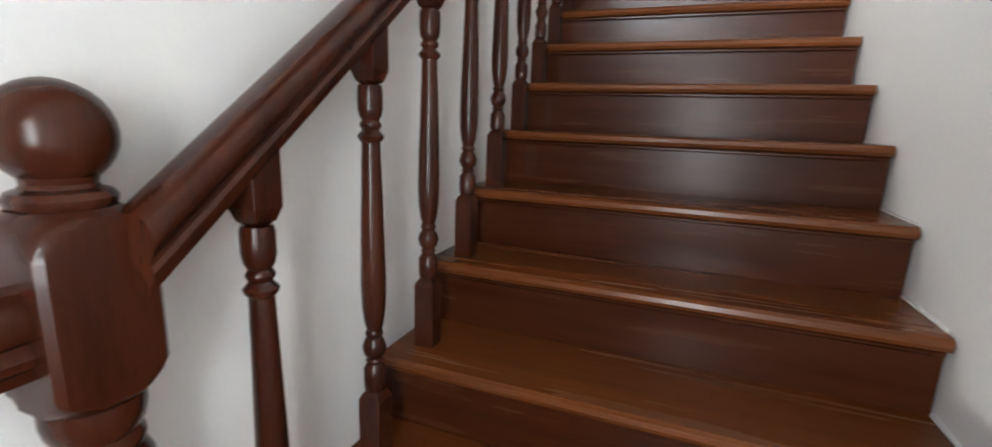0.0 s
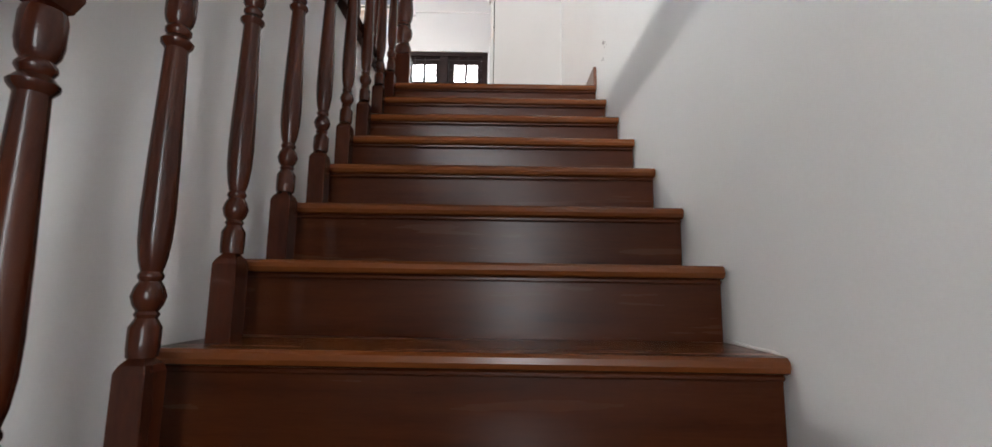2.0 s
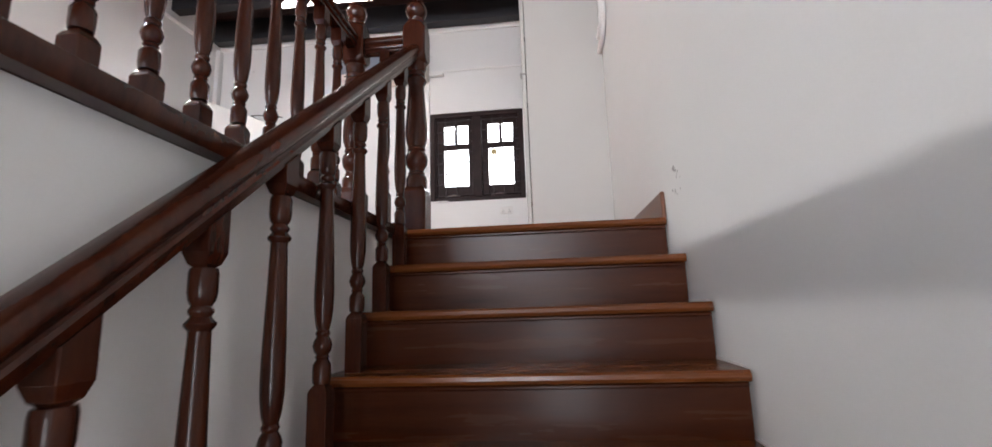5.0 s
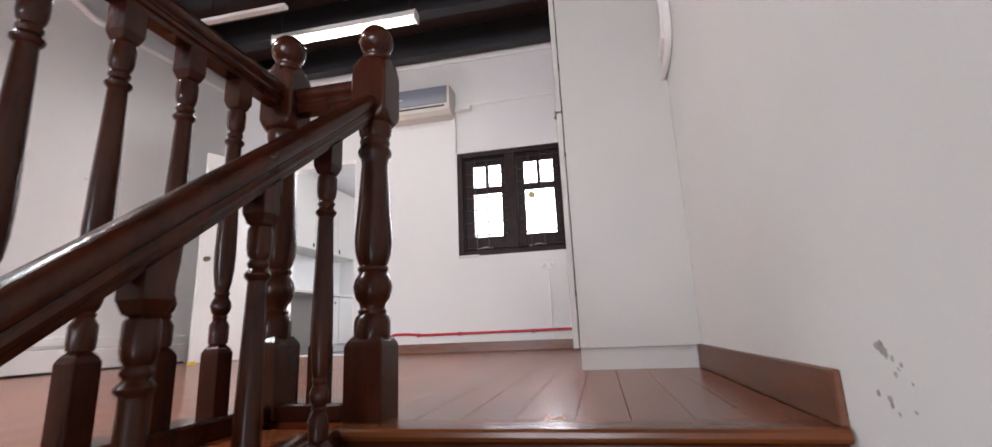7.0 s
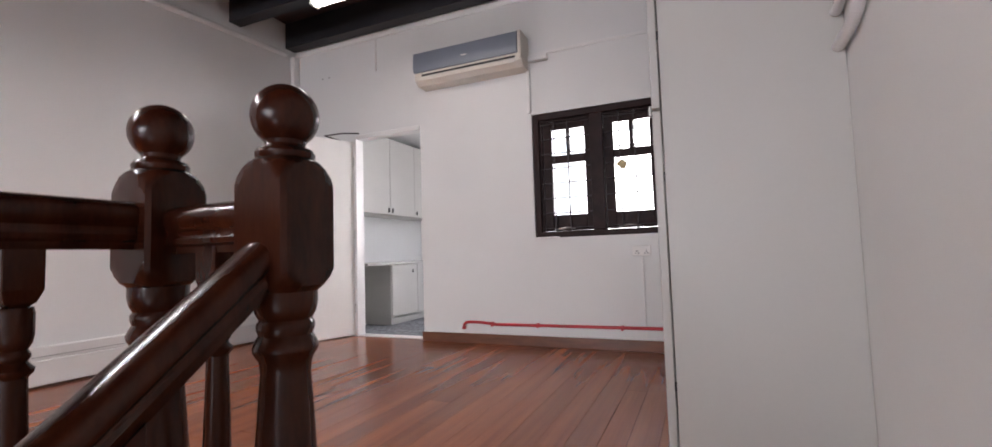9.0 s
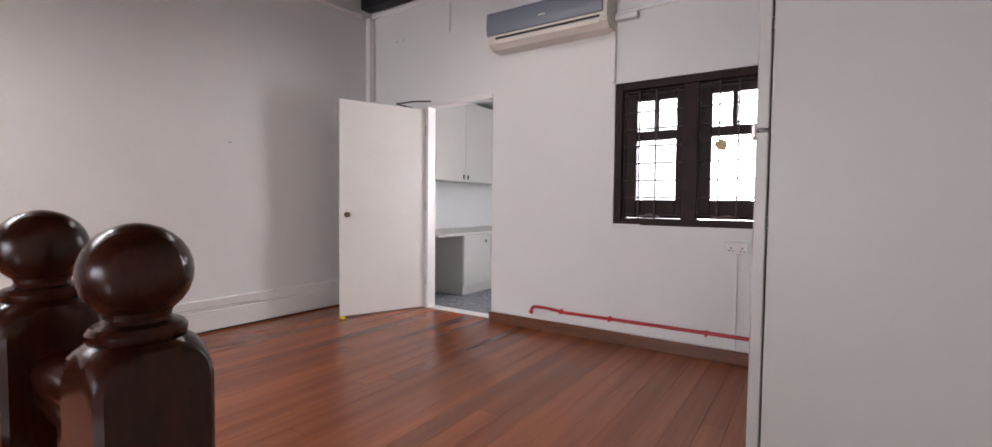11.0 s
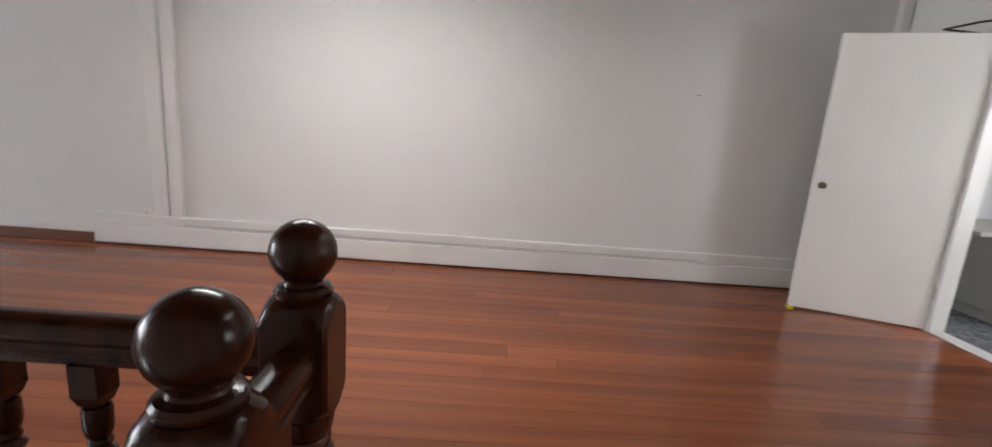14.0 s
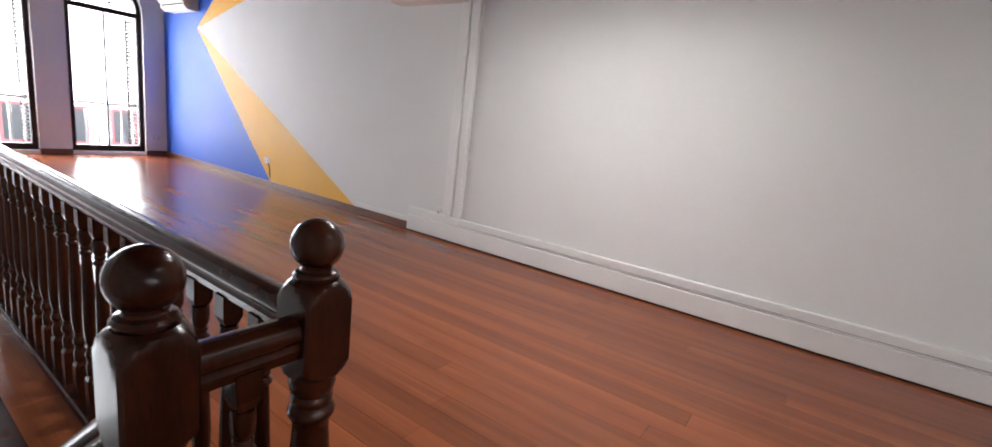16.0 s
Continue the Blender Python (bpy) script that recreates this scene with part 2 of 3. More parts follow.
# front wall with three arched openings
FW = [(-4.43, -3.34), (-2.92, -1.83), (-1.41, -0.32)]
FZ0, FZS = U + 0.06, 4.27
b = box(XL, YF - 0.35, U - 0.3, FW[0][0], YF, 5.6)
box(FW[0][1], YF - 0.35, U - 0.3, FW[1][0], YF, 5.6, bm=b)
box(FW[1][1], YF - 0.35, U - 0.3, FW[2][0], YF, 5.6, bm=b)
box(FW[2][1], YF - 0.35, U - 0.3, 0, YF, 5.6, bm=b)
for x0, x1 in FW:
    box(x0, YF - 0.35, U - 0.3, x1, YF, FZ0, bm=b)
    c, r = (x0 + x1) / 2, (x1 - x0) / 2
    arc = [(c + r * math.cos(math.pi * k / 16), FZS + r * math.sin(math.pi * k / 16)) for k in range(17)]
    prism([(x1, 5.6)] + arc + [(x0, 5.6)], "y", YF - 0.35, YF, bm=b)
structure("wall_front", b, WALL, "white painted front wall with arched openings", "wall")
# walls round the stairwell below the upper floor
structure("wall_stairwell", box(XF - 0.12, YV, -0.5, XF, 0.0, U - 0.045), WALL, "white painted wall along the stair's open side", "wall")
b = box(XF - 0.12, YV - T, -0.5, 0, YV, 0.38)
box(XF - 0.12, YV - T, 1.52, 0, YV, U - 0.045, bm=b)
box(XF - 0.12, YV - T, 0.38, -0.62, YV, 1.52, bm=b)
box(-0.10, YV - T, 0.38, 0, YV, 1.52, bm=b)
structure("wall_landing", b, WALL, "white painted wall closing the landing", "wall")
# added out of view: stops sky light leaking through below the treads
structure("wall_under_stair", box(XF - 0.12, 0.1, -0.5, 0, 0.2, U - 0.2), WALL, "unseen white wall added to keep sky light out behind the stair", "wall")
# also added out of view, screening the landing opening from outside
structure("wall_outer", box(XF - 0.12, YV - T - 1.2, -0.5, 0, YV - T - 1.0, U - 0.2), WALL, "unseen white wall added behind the landing opening", "wall")
structure("landing_floor", box(XF, YV, LAND - 0.15, 0, 0.1, LAND), TREADM, "brown polished wooden landing at the stair's foot", "floor")
# the upper floor's underlay; its boards come last in the file
b = box(XL, 0.06, U - 0.2, 0, YB, U - 0.024)
box(XL, YF, U - 0.2, XF - 0.02, 0.06, U - 0.024, bm=b)
box(XF - 0.02, YF, U - 0.2, 0, YV - T, U - 0.024, bm=b)
floor = structure("floor", b, FLOORM, "reddish brown polished timber plank floor", "floor")
# ceiling of dark boards on black joists across the room
b = box(XL, YF, 5.32, 0, YB, 5.36)
y = YF + 0.3
while y < YB - 0.1:
    box(XL, y - 0.003, 5.312, 0, y + 0.003, 5.3205, bm=b)
    y += 0.16
ceiling = structure("ceiling", b, BOARDM, "dark brown boarded ceiling above black joists", "ceiling")
b = bmesh.new()
y = YB - 0.10
while y > YF + 0.1:
    box(XL, y - 0.07, CEIL, 0, y + 0.07, 5.32, bm=b, bevel=0.006)
    y -= 0.72
structure("ceiling_joists", b, BEAMM, "black painted timber joists under the ceiling", "beam")
structure("ceiling_pantry", box(XL, YB + TB, 4.3, -2.0, 6.6, 4.4), WALL, "plain white pantry ceiling", "ceiling")
b = box(XL, 6.4, U - 0.3, -2.0, 6.6, 4.3)
box(-2.0, YB + TB, U - 0.3, -1.9, 4.7, 4.4, bm=b)
box(-2.0, 5.9, U - 0.3, -1.9, 6.6, 4.4, bm=b)
box(-2.0, 4.7, U - 0.3, -1.9, 5.9, 2.7, bm=b)
box(-2.0, 4.7, 3.9, -1.9, 5.9, 4.4, bm=b)
structure("wall_pantry", b, WALL, "white painted pantry wall", "wall")
structure("floor_pantry", box(XL, YB + TB - 0.04, U - 0.15, -2.0, 6.4, U - 0.004), CARPETM, "grey and black patterned carpet in the pantry", "floor")
# picture rail and cornice lines
b = box(XL, YB - 0.018, 4.955, 0, YB, 5.0, bevel=0.006)
structure("trim", b, TRIM, "white cornice moulding under the joists", "trim")
structure("trim_window_side", box(-1.87, YB - 0.012, 4.40, 0, YB, 4.43, bevel=0.004), TRIM, "thin white moulding above the window", "trim")

# painted shapes on the left wall
PX = (-8.53, 4.10)


def wall_paint(name, outline, mat, label, depth):
    return structure(name, prism(outline, "x", XL - 0.002, XL + depth, None), mat, label, "wall paint")


wall_paint("painted_shape_blue", [(YF, U), (-6.05, U), PX, (-7.25, 5.02), (YF, 5.02)], BLUEM, "bright blue painted field on the white wall", 0.003)
wall_paint("painted_shape_yellow", [(-6.05, U), (-3.95, U), PX], YELLOWM, "yellow painted wedge on the white wall", 0.003)
wall_paint("painted_shape_yellow", [PX, (-4.7, 5.0), (-7.25, 5.02)], YELLOWM, "yellow painted wedge pointing up the white wall", 0.003)

# ---- skirtings and boxed trunking ----
structure("baseboard", box(-0.016, 0.02, U, 0.0, 1.34, U + 0.105, bevel=0.003), SKIRTM, "varnished brown wooden skirting board", "baseboard")
b = box(DX1 + 0.03, 3.652, U, -0.585, 3.672, U + 0.092, bevel=0.003)
structure("baseboard_rear", b, SKIRTM, "varnished brown skirting along a low ledge", "baseboard")
structure("ledge_rear", box(DX1 + 0.03, 3.672, U, -0.585, YB, U + 0.086, bevel=0.004), TRIM, "low white painted ledge behind the skirting", "ledge")
b = box(XL, -3.09, U + 0.017, -4.73, 3.3, U + 0.19, bevel=0.005)
box(XL, -3.09, U + 0.19, -4.742, 3.3, U + 0.285, bevel=0.008, bm=b)
# black strip paints the shadow in the gap below the trunking
structure("trim_batten", box(XL, -3.09, U, -4.745, 3.3, U + 0.016), BEAMM, "thin dark strip standing in for shade in the gap under the boxed trunking", "trim")
tr = structure("trunking_box", b, TRIM, "long white boxed skirting trunking along the wall", "trunking")
for y0, y1 in ((-2.3, 0.1), (0.102, 2.33)):
    part("joint", box(-4.7315, y0, U + 0.215, -4.7405, y1, U + 0.2168), JOINTM, tr)
structure("baseboard_front", box(XL, YF, U, -4.762, -3.09, U + 0.09, bevel=0.003), SKIRTM, "brown wooden skirting under the painted wall", "baseboard")
structure("trim_skirting", box(XL, -4.05, U + 0.092, -4.764, -3.09, U + 0.15, bevel=0.005), TRIM, "white moulded strip above the skirting", "trim")
b = box(XL, -2.56, U + 0.285, -4.745, -2.44, CEIL, bevel=0.006)
box(XL, -2.40, U + 0.285, -4.735, -2.30, CEIL, bevel=0.006, bm=b)
structure("trunking_column", b, TRIM, "pair of white vertical cable trunkings on the wall", "trunking")
b = box(XL, 3.64, U, -4.72, 3.735, 4.95, bevel=0.01)
structure("trunking_corner", b, TRIM, "white vertical trunking in the room corner", "trunking")

# ---- the stair ----
stair = tagged(empty("staircase"), "polished reddish brown wooden staircase against a white wall", "stairs")
NOSE = 0.026


def nosing_y(i):
    return -(7 - i) * GO


def nosing_z(i):
    return U - RISE * (7 - i) if i >= -2 else U - RISE * 9 - 0.234


for i in range(-3, 8):
    z, y0 = nosing_z(i), nosing_y(i)
    lower = nosing_z(i - 1) if i > -3 else LAND
    depth = GO + 0.028 if i < 7 else 0.098
    # rounded nosing on a plank tread
    prof = [(y0 + depth, z - 0.03), (y0 + 0.012, z - 0.03), (y0 + 0.004, z - 0.026), (y0, z - 0.017), (y0 + 0.002, z - 0.007), (y0 + 0.009, z - 0.001), (y0 + 0.02, z), (y0 + depth, z)]
    part("tread", prism(prof, "x", XF + 0.006, -0.006), TREADM, stair, smooth=True)
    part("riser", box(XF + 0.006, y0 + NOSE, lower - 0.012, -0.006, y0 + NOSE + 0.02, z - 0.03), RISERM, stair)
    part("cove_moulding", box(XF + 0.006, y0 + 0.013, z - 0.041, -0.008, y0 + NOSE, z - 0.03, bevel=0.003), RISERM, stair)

# edge of the upper floor along the well
prof = [(XF - 0.12, U - 0.044), (XE - 0.004, U - 0.044), (XE, U - 0.036), (XE + 0.003, U - 0.02), (XE, U - 0.006), (XE - 0.01, U), (XF - 0.03, U), (XF - 0.03, U - 0.024), (XF - 0.12, U - 0.024)]
structure("trim_floor_edge", prism(prof, "y", YV, -0.001), RAILM, "dark brown rounded wooden edge of the upper floor", "trim", True)
structure("trim_kerb", box(-1.36, YV, U, -1.266, 0.17, U + 0.045, bevel=0.006), RAILM, "dark brown wooden kerb under the balusters", "trim")
structure("trim_kerb_end", box(-1.266, 0.07, U, -1.08, 0.16, U + 0.045, bevel=0.006), RAILM, "short dark brown kerb between two newels", "trim")

# ---- balustrades ----


def square(hw, z0, z1, cut, bm, top=0.0):
    """A square block with clipped corners; top and cut shape its shoulders."""
    b = bmesh.new()
    levels = [(hw - 0.018, z0), (hw - 0.009, z0 + 0.006), (hw - 0.003, z0 + 0.018), (hw, z0 + 0.036), (hw, z1 - 0.046), (hw - 0.003, z1 - 0.030), (hw - 0.010, z1 - 0.013), (hw - 0.019, z1 - 0.003), (hw - 0.026, z1 + top)]
    if cut == "foot":
        levels = [(hw, z0), (hw, z1 - 0.020), (hw - 0.004, z1 - 0.010), (hw - 0.014, z1 + top)]
    if cut == "head":
        levels = [(hw - 0.013, z0), (hw - 0.006, z0 + 0.006), (hw, z0 + 0.024), (hw, z1)]
    rings = []
    c = 0.06 * hw
    for h, z in levels:
        k = min(c, h * 0.9)
        rings.append([b.verts.new((x, y, z)) for x, y in ((h, -h + k), (h, h - k), (h - k, h), (-h + k, h), (-h, h - k), (-h, -h + k), (-h + k, -h), (h - k, -h))])
    for a, d in zip(rings, rings[1:]):
        for j in range(8):
            b.faces.new((a[j], a[(j + 1) % 8], d[(j + 1) % 8], d[j]))
    b.faces.new(rings[0][::-1])
    b.faces.new(rings[-1])
    return joined(bm, b)


def turned_block(hw, z0, z1):
    """A square block whose two ends are turned round, so that each face ends in an arc."""
    b = bmesh.new()
    seg = 48
    low = [(0.60, 0.0), (0.86, 0.007), (1.06, 0.016), (1.22, 0.027), (1.34, 0.040), (1.42, 0.056)]
    high = [(1.42, 0.062), (1.36, 0.042), (1.26, 0.028), (1.12, 0.016), (0.98, 0.008), (0.82, 0.002)]
    levels = [(k * hw, z0 + d) for k, d in low] + [(k * hw, z1 - d) for k, d in high]
    rings = []
    for rad, z in levels:
        ring = []
        for j in range(seg):
            a = 2 * math.pi * (j + 0.5) / seg
            c, n = math.cos(a), math.sin(a)
            k = min(rad, hw / max(abs(c), abs(n)), 1.408 * hw)
            ring.append(b.verts.new((k * c, k * n, z)))
        rings.append(ring)
    for p, q in zip(rings, rings[1:]):
        for j in range(seg):
            b.faces.new((p[j], p[(j + 1) % seg], q[(j + 1) % seg], q[j]))
    b.faces.new(rings[0][::-1])
    b.faces.new(rings[-1])
    return b


def newel(name, x, y, z, label):
    th = tagged(empty(name, x, y, z), label, "newel post", "newel posts of the balustrades")
    part("base_block", square(0.052, 0, 0.195, "foot", None, 0.004), RAILM, th)
    prof = [(0.047, 0.19), (0.050, 0.205), (0.050, 0.235), (0.045, 0.248), (0.038, 0.254), (0.040, 0.262), (0.034, 0.268), (0.036, 0.280), (0.046, 0.292), (0.053, 0.312), (0.054, 0.325), (0.050, 0.342), (0.042, 0.354),
            (0.038, 0.360), (0.043, 0.366), (0.043, 0.372), (0.038, 0.378), (0.043, 0.388), (0.050, 0.410), (0.0535, 0.440), (0.052, 0.475), (0.047, 0.53), (0.042, 0.60), (0.038, 0.655), (0.040, 0.672), (0.049, 0.686),
            (0.050, 0.694), (0.045, 0.704), (0.041, 0.710), (0.044, 0.718), (0.044, 0.726), (0.040, 0.732), (0.046, 0.742), (0.049, 0.756), (0.049, 0.775), (0.047, 0.785)]
    part("turned_shaft", lathe([(0.94 * r, z) for r, z in prof], 24), RAILM, th, smooth=True)
    part("head_block", turned_block(0.0525, 0.765, 0.972), RAILM, th, smooth=True)
    part("collar", lathe([(0.038, 0.966), (0.043, 0.972), (0.044, 0.979), (0.040, 0.985), (0.031, 0.988), (0.029, 0.992), (0.031, 0.999)], 24), RAILM, th, smooth=True)
    ball = [(0.0505 * math.sin(a), 1.037 - 0.0495 * math.cos(a)) for a in [math.pi * k / 14 for k in range(3, 14)]] + [(0.003, 1.0865)]
    part("ball_finial", lathe(ball, 28), RAILM, th, "glossy turned wooden ball", smooth=True)
    for ob in th.children:
        for v in ob.data.vertices:
            v.co.z *= 1.021
    return th


newel("newel_post", -1.027, 0.119, U, "dark varnished newel post with ball at the stair head")
newel("newel_post", -1.313, 0.108, U + 0.009, "dark varnished newel post with ball ending the landing rail")
newel("newel_post", -1.045, -2.238, LAND + 0.01, "dark varnished newel post with ball at the stair foot")


def baluster_shaft(h0, h1):
    """Turned profile between a foot block that ends at h0 and a head block that starts at h1."""
    s = h1 - h0
    foot = [(0.0225, 0.0), (0.024, 0.012), (0.024, 0.042), (0.019, 0.050), (0.016, 0.055), (0.019, 0.060), (0.016, 0.065), (0.022, 0.073), (0.0260, 0.086), (0.022, 0.099), (0.016, 0.108), (0.019, 0.113), (0.019, 0.117), (0.016, 0.122)]
    e = s - 0.098
    body = [(r, 0.122 + k * (e - 0.122)) for r, k in ((0.021, 0.05), (0.0250, 0.14), (0.0262, 0.25), (0.0245, 0.48), (0.0212, 0.75), (0.0185, 0.985))]
    neck = [(0.0185, e + 0.002), (0.025, e + 0.009), (0.026, e + 0.014), (0.020, e + 0.020), (0.017, e + 0.024), (0.021, e + 0.030), (0.021, e + 0.034), (0.017, e + 0.040), (0.022, e + 0.048), (0.0245, e + 0.060), (0.0245, e + 0.090), (0.0225, s)]
    prof = [(0.89 * r, z) for r, z in foot + body + neck]
    return [(r, h0 + z) for r, z in prof]


def baluster_parts(th, foot, total, slope=0.0, head=0.08):
    hw = 0.0232
    part("foot_block", square(hw, 0, foot, "foot", None, 0.003), RAILM, th)
    part("turned_shaft", lathe(baluster_shaft(foot, total - head), 14), RAILM, th, smooth=True)
    b = square(hw, total - head, total, "head", None)
    for v in b.verts:
        if v.co.z > total - 0.001:
            v.co.z += slope * v.co.y
    part("head_block", b, RAILM, th)


SLOPE = RISE / GO


def rail_under(y):
    return U + 0.728 + SLOPE * y


def rail_x(y):
    """The balustrade leans a little away from the wall towards the stair head."""
    return -1.031 - 0.0175 * y


for i in range(-3, 7):
    y, z = nosing_y(i) + (0.100 if i > -3 else 0.06), nosing_z(i)
    th = tagged(empty("stair_baluster", rail_x(y), y, z), "slim dark brown turned wooden baluster standing on a tread", "baluster", "balusters of the stair")
    baluster_parts(th, 0.165, rail_under(y) - z + 0.004, SLOPE)
first = None
y = -0.082
while y > YV + 0.03:
    m = pose(-1.313, y, U + 0.045)
    if first is None:
        first = tagged(empty("landing_baluster"), "slim dark brown turned wooden baluster on the kerb", "baluster", "balusters of the landing rail")
        first.matrix_world = m
        baluster_parts(first, 0.155, 0.817)
    else:
        copy_thing(first, m)
    y -= 0.152
copy_thing(first, pose(-1.17, 0.113, U + 0.045))

HAND = [(-0.022, 0.0), (0.022, 0.0), (0.024, 0.012), (0.031, 0.017), (0.033, 0.026), (0.029, 0.033), (0.029, 0.040), (0.036, 0.048), (0.0385, 0.060), (0.036, 0.073), (0.028, 0.083), (0.014, 0.089),
        (-0.014, 0.089), (-0.028, 0.083), (-0.036, 0.073), (-0.0385, 0.060), (-0.036, 0.048), (-0.029, 0.040), (-0.029, 0.033), (-0.033, 0.026), (-0.031, 0.017), (-0.024, 0.012)]
def handrail(name, points, k, label):
    """A moulded rail with a separate flat fillet below it."""
    th = tagged(empty(name), label, "handrail")
    top = [(u * 0.86, v * k) for u, v in HAND if v > 0.011]
    part("top_rail", sweep(top, points), RAILM, th, smooth=True)
    part("under_fillet", sweep([(-0.019, 0.0), (0.019, 0.0), (0.0205, 0.012 * k), (-0.0205, 0.012 * k)], points), RAILM, th)
    return th


handrail("stair_handrail", [(rail_x(-2.215), -2.215, rail_under(-2.215)), (rail_x(0.075), 0.075, rail_under(0.075))], 0.93, "dark varnished moulded wooden handrail along the stair")
RZ = U + 0.862
handrail("landing_handrail", [(-1.313, YV, RZ), (-1.313, 0.055, RZ)], 0.88, "dark varnished moulded wooden handrail round the stairwell")
handrail("short_handrail", [(-1.262, 0.113, RZ - 0.01), (-1.078, 0.113, RZ - 0.01)], 0.9, "short moulded handrail joining two newel posts")
handrail("lower_handrail", [(-1.045, -3.19, 0.677), (-1.045, -2.29, 0.677)], 0.95, "dark varnished moulded handrail leaving the lower newel")

# ---- tall cupboard ----
cup = tagged(empty("tall_cupboard", -0.28, 2.3, U), "tall white laminate built-in cupboard against the wall", "cupboard")


def under(ob, parent):
    """Parent a part built in world coordinates."""
    ob.parent = parent
    if parent.parent is None:
        ob.matrix_parent_inverse = parent.matrix_basis.inverted()
    return ob


CX, CY0, CY1 = -0.548, 1.33, 3.30
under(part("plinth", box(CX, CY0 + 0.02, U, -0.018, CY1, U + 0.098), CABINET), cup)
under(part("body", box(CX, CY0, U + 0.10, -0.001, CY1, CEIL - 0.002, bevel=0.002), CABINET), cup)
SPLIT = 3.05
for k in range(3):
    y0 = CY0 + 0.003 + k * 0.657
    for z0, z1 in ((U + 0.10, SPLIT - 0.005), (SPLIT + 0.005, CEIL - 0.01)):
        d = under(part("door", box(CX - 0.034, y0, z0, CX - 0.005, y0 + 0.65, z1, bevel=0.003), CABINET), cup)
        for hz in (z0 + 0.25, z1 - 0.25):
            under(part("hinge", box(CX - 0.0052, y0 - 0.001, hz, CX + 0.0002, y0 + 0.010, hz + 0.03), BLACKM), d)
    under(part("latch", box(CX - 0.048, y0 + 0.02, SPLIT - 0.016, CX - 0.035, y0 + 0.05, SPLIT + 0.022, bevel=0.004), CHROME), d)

# ---- rear window ----
win = tagged(empty("window_1", -1.26, YB, WZ0), "dark brown timber casement window with an iron grille", "window", "", "structure")
y0, y1 = YB + 0.012, YB + 0.106
xm = (WX0 + WX1) / 2
for a in ((WX0, WZ0, WX0 + 0.062, WZ1), (WX1 - 0.062, WZ0, WX1, WZ1), (WX0 + 0.062, WZ1 - 0.062, WX1 - 0.062, WZ1), (WX0 + 0.062, WZ0, WX1 - 0.062, WZ0 + 0.055), (xm - 0.058, WZ0 + 0.055, xm + 0.058, WZ1 - 0.062)):
    under(part("window_frame", box(a[0], y0, a[1], a[2], y1, a[3], bevel=0.006), WINM, smooth=True), win)
# stepped inner moulding
for a in ((WX0 + 0.062, WZ0 + 0.055, WX0 + 0.082, WZ1 - 0.062), (WX1 - 0.082, WZ0 + 0.055, WX1 - 0.062, WZ1 - 0.062), (WX0 + 0.082, WZ1 - 0.082, xm - 0.058, WZ1 - 0.062), (xm + 0.058, WZ1 - 0.082, WX1 - 0.082, WZ1 - 0.062)):
    under(part("moulding", box(a[0], y0 + 0.03, a[1], a[2], y1, a[3], bevel=0.004), WINM), win)
for sx0, sx1 in ((WX0 + 0.084, xm - 0.060), (xm + 0.060, WX1 - 0.084)):
    sash = under(part("sash", box(sx0, y0 + 0.05, WZ0 + 0.06, sx0 + 0.082, y1 - 0.005, WZ1 - 0.084, bevel=0.006), WINM), win)
    gx0, gx1 = sx0 + 0.082, sx1 - 0.055
    zb, zt = WZ0 + 0.205, WZ1 - 0.152
    for a in ((gx1, WZ0 + 0.06, sx1, WZ1 - 0.084), (gx0, WZ0 + 0.06, gx1, zb), (gx0, zt, gx1, WZ1 - 0.084), (gx0, 3.375, gx1, 3.448), ((gx0 + gx1) / 2 - 0.018, 3.448, (gx0 + gx1) / 2 + 0.018, zt)):
        under(part("rail", box(a[0], y0 + 0.05, a[1], a[2], y1 - 0.005, a[3], bevel=0.005), WINM), sash)
    gl = under(part("pane", box(gx0, y0 + 0.07, zb, gx1, y0 + 0.074, zt), GLASS), sash)
    gl.visible_shadow = False
    under(part("stay", tube([(gx0 + 0.02, y0 + 0.03, WZ0 + 0.075), (gx0 + 0.12, y0 + 0.02, WZ0 + 0.085), (gx0 + 0.2, y0 + 0.03, WZ0 + 0.08)], 0.008, 8), CHROME), sash)
grille = tagged(empty("window_grille", xm, YB, WZ0), "dark iron bar grille fixed inside the window", "grille")
for k in range(8):
    z = WZ0 + 0.085 + k * 0.138
    under(part("bar", tube([(WX0 + 0.065, YB + 0.035, z), (xm, YB + 0.035, z), (WX1 - 0.065, YB + 0.035, z)], 0.006, 6), IRONM), grille)
for x in (WX0 + 0.2, WX0 + 0.33, xm + 0.2, xm + 0.33):
    under(part("bar", tube([(x, YB + 0.027, WZ0 + 0.055), (x, YB + 0.027, WZ1 - 0.064)], 0.0065, 6), IRONM), grille)
tagged(part("yellow_tag", prism([(-1.10, 3.30), (-1.04, 3.35), (-1.0, 3.31), (-1.015, 3.25), (-1.06, 3.27)], "y", YB + 0.016, YB + 0.021), TAGM), "small faded yellow tag tied to the window grille", "tag")
tagged(part("window_ledge_chip", box(-1.85, YB - 0.03, WZ0 - 0.008, -1.62, YB, WZ0 + 0.008, bevel=0.003), TRIM), "short white strip on the window sill", "strip")

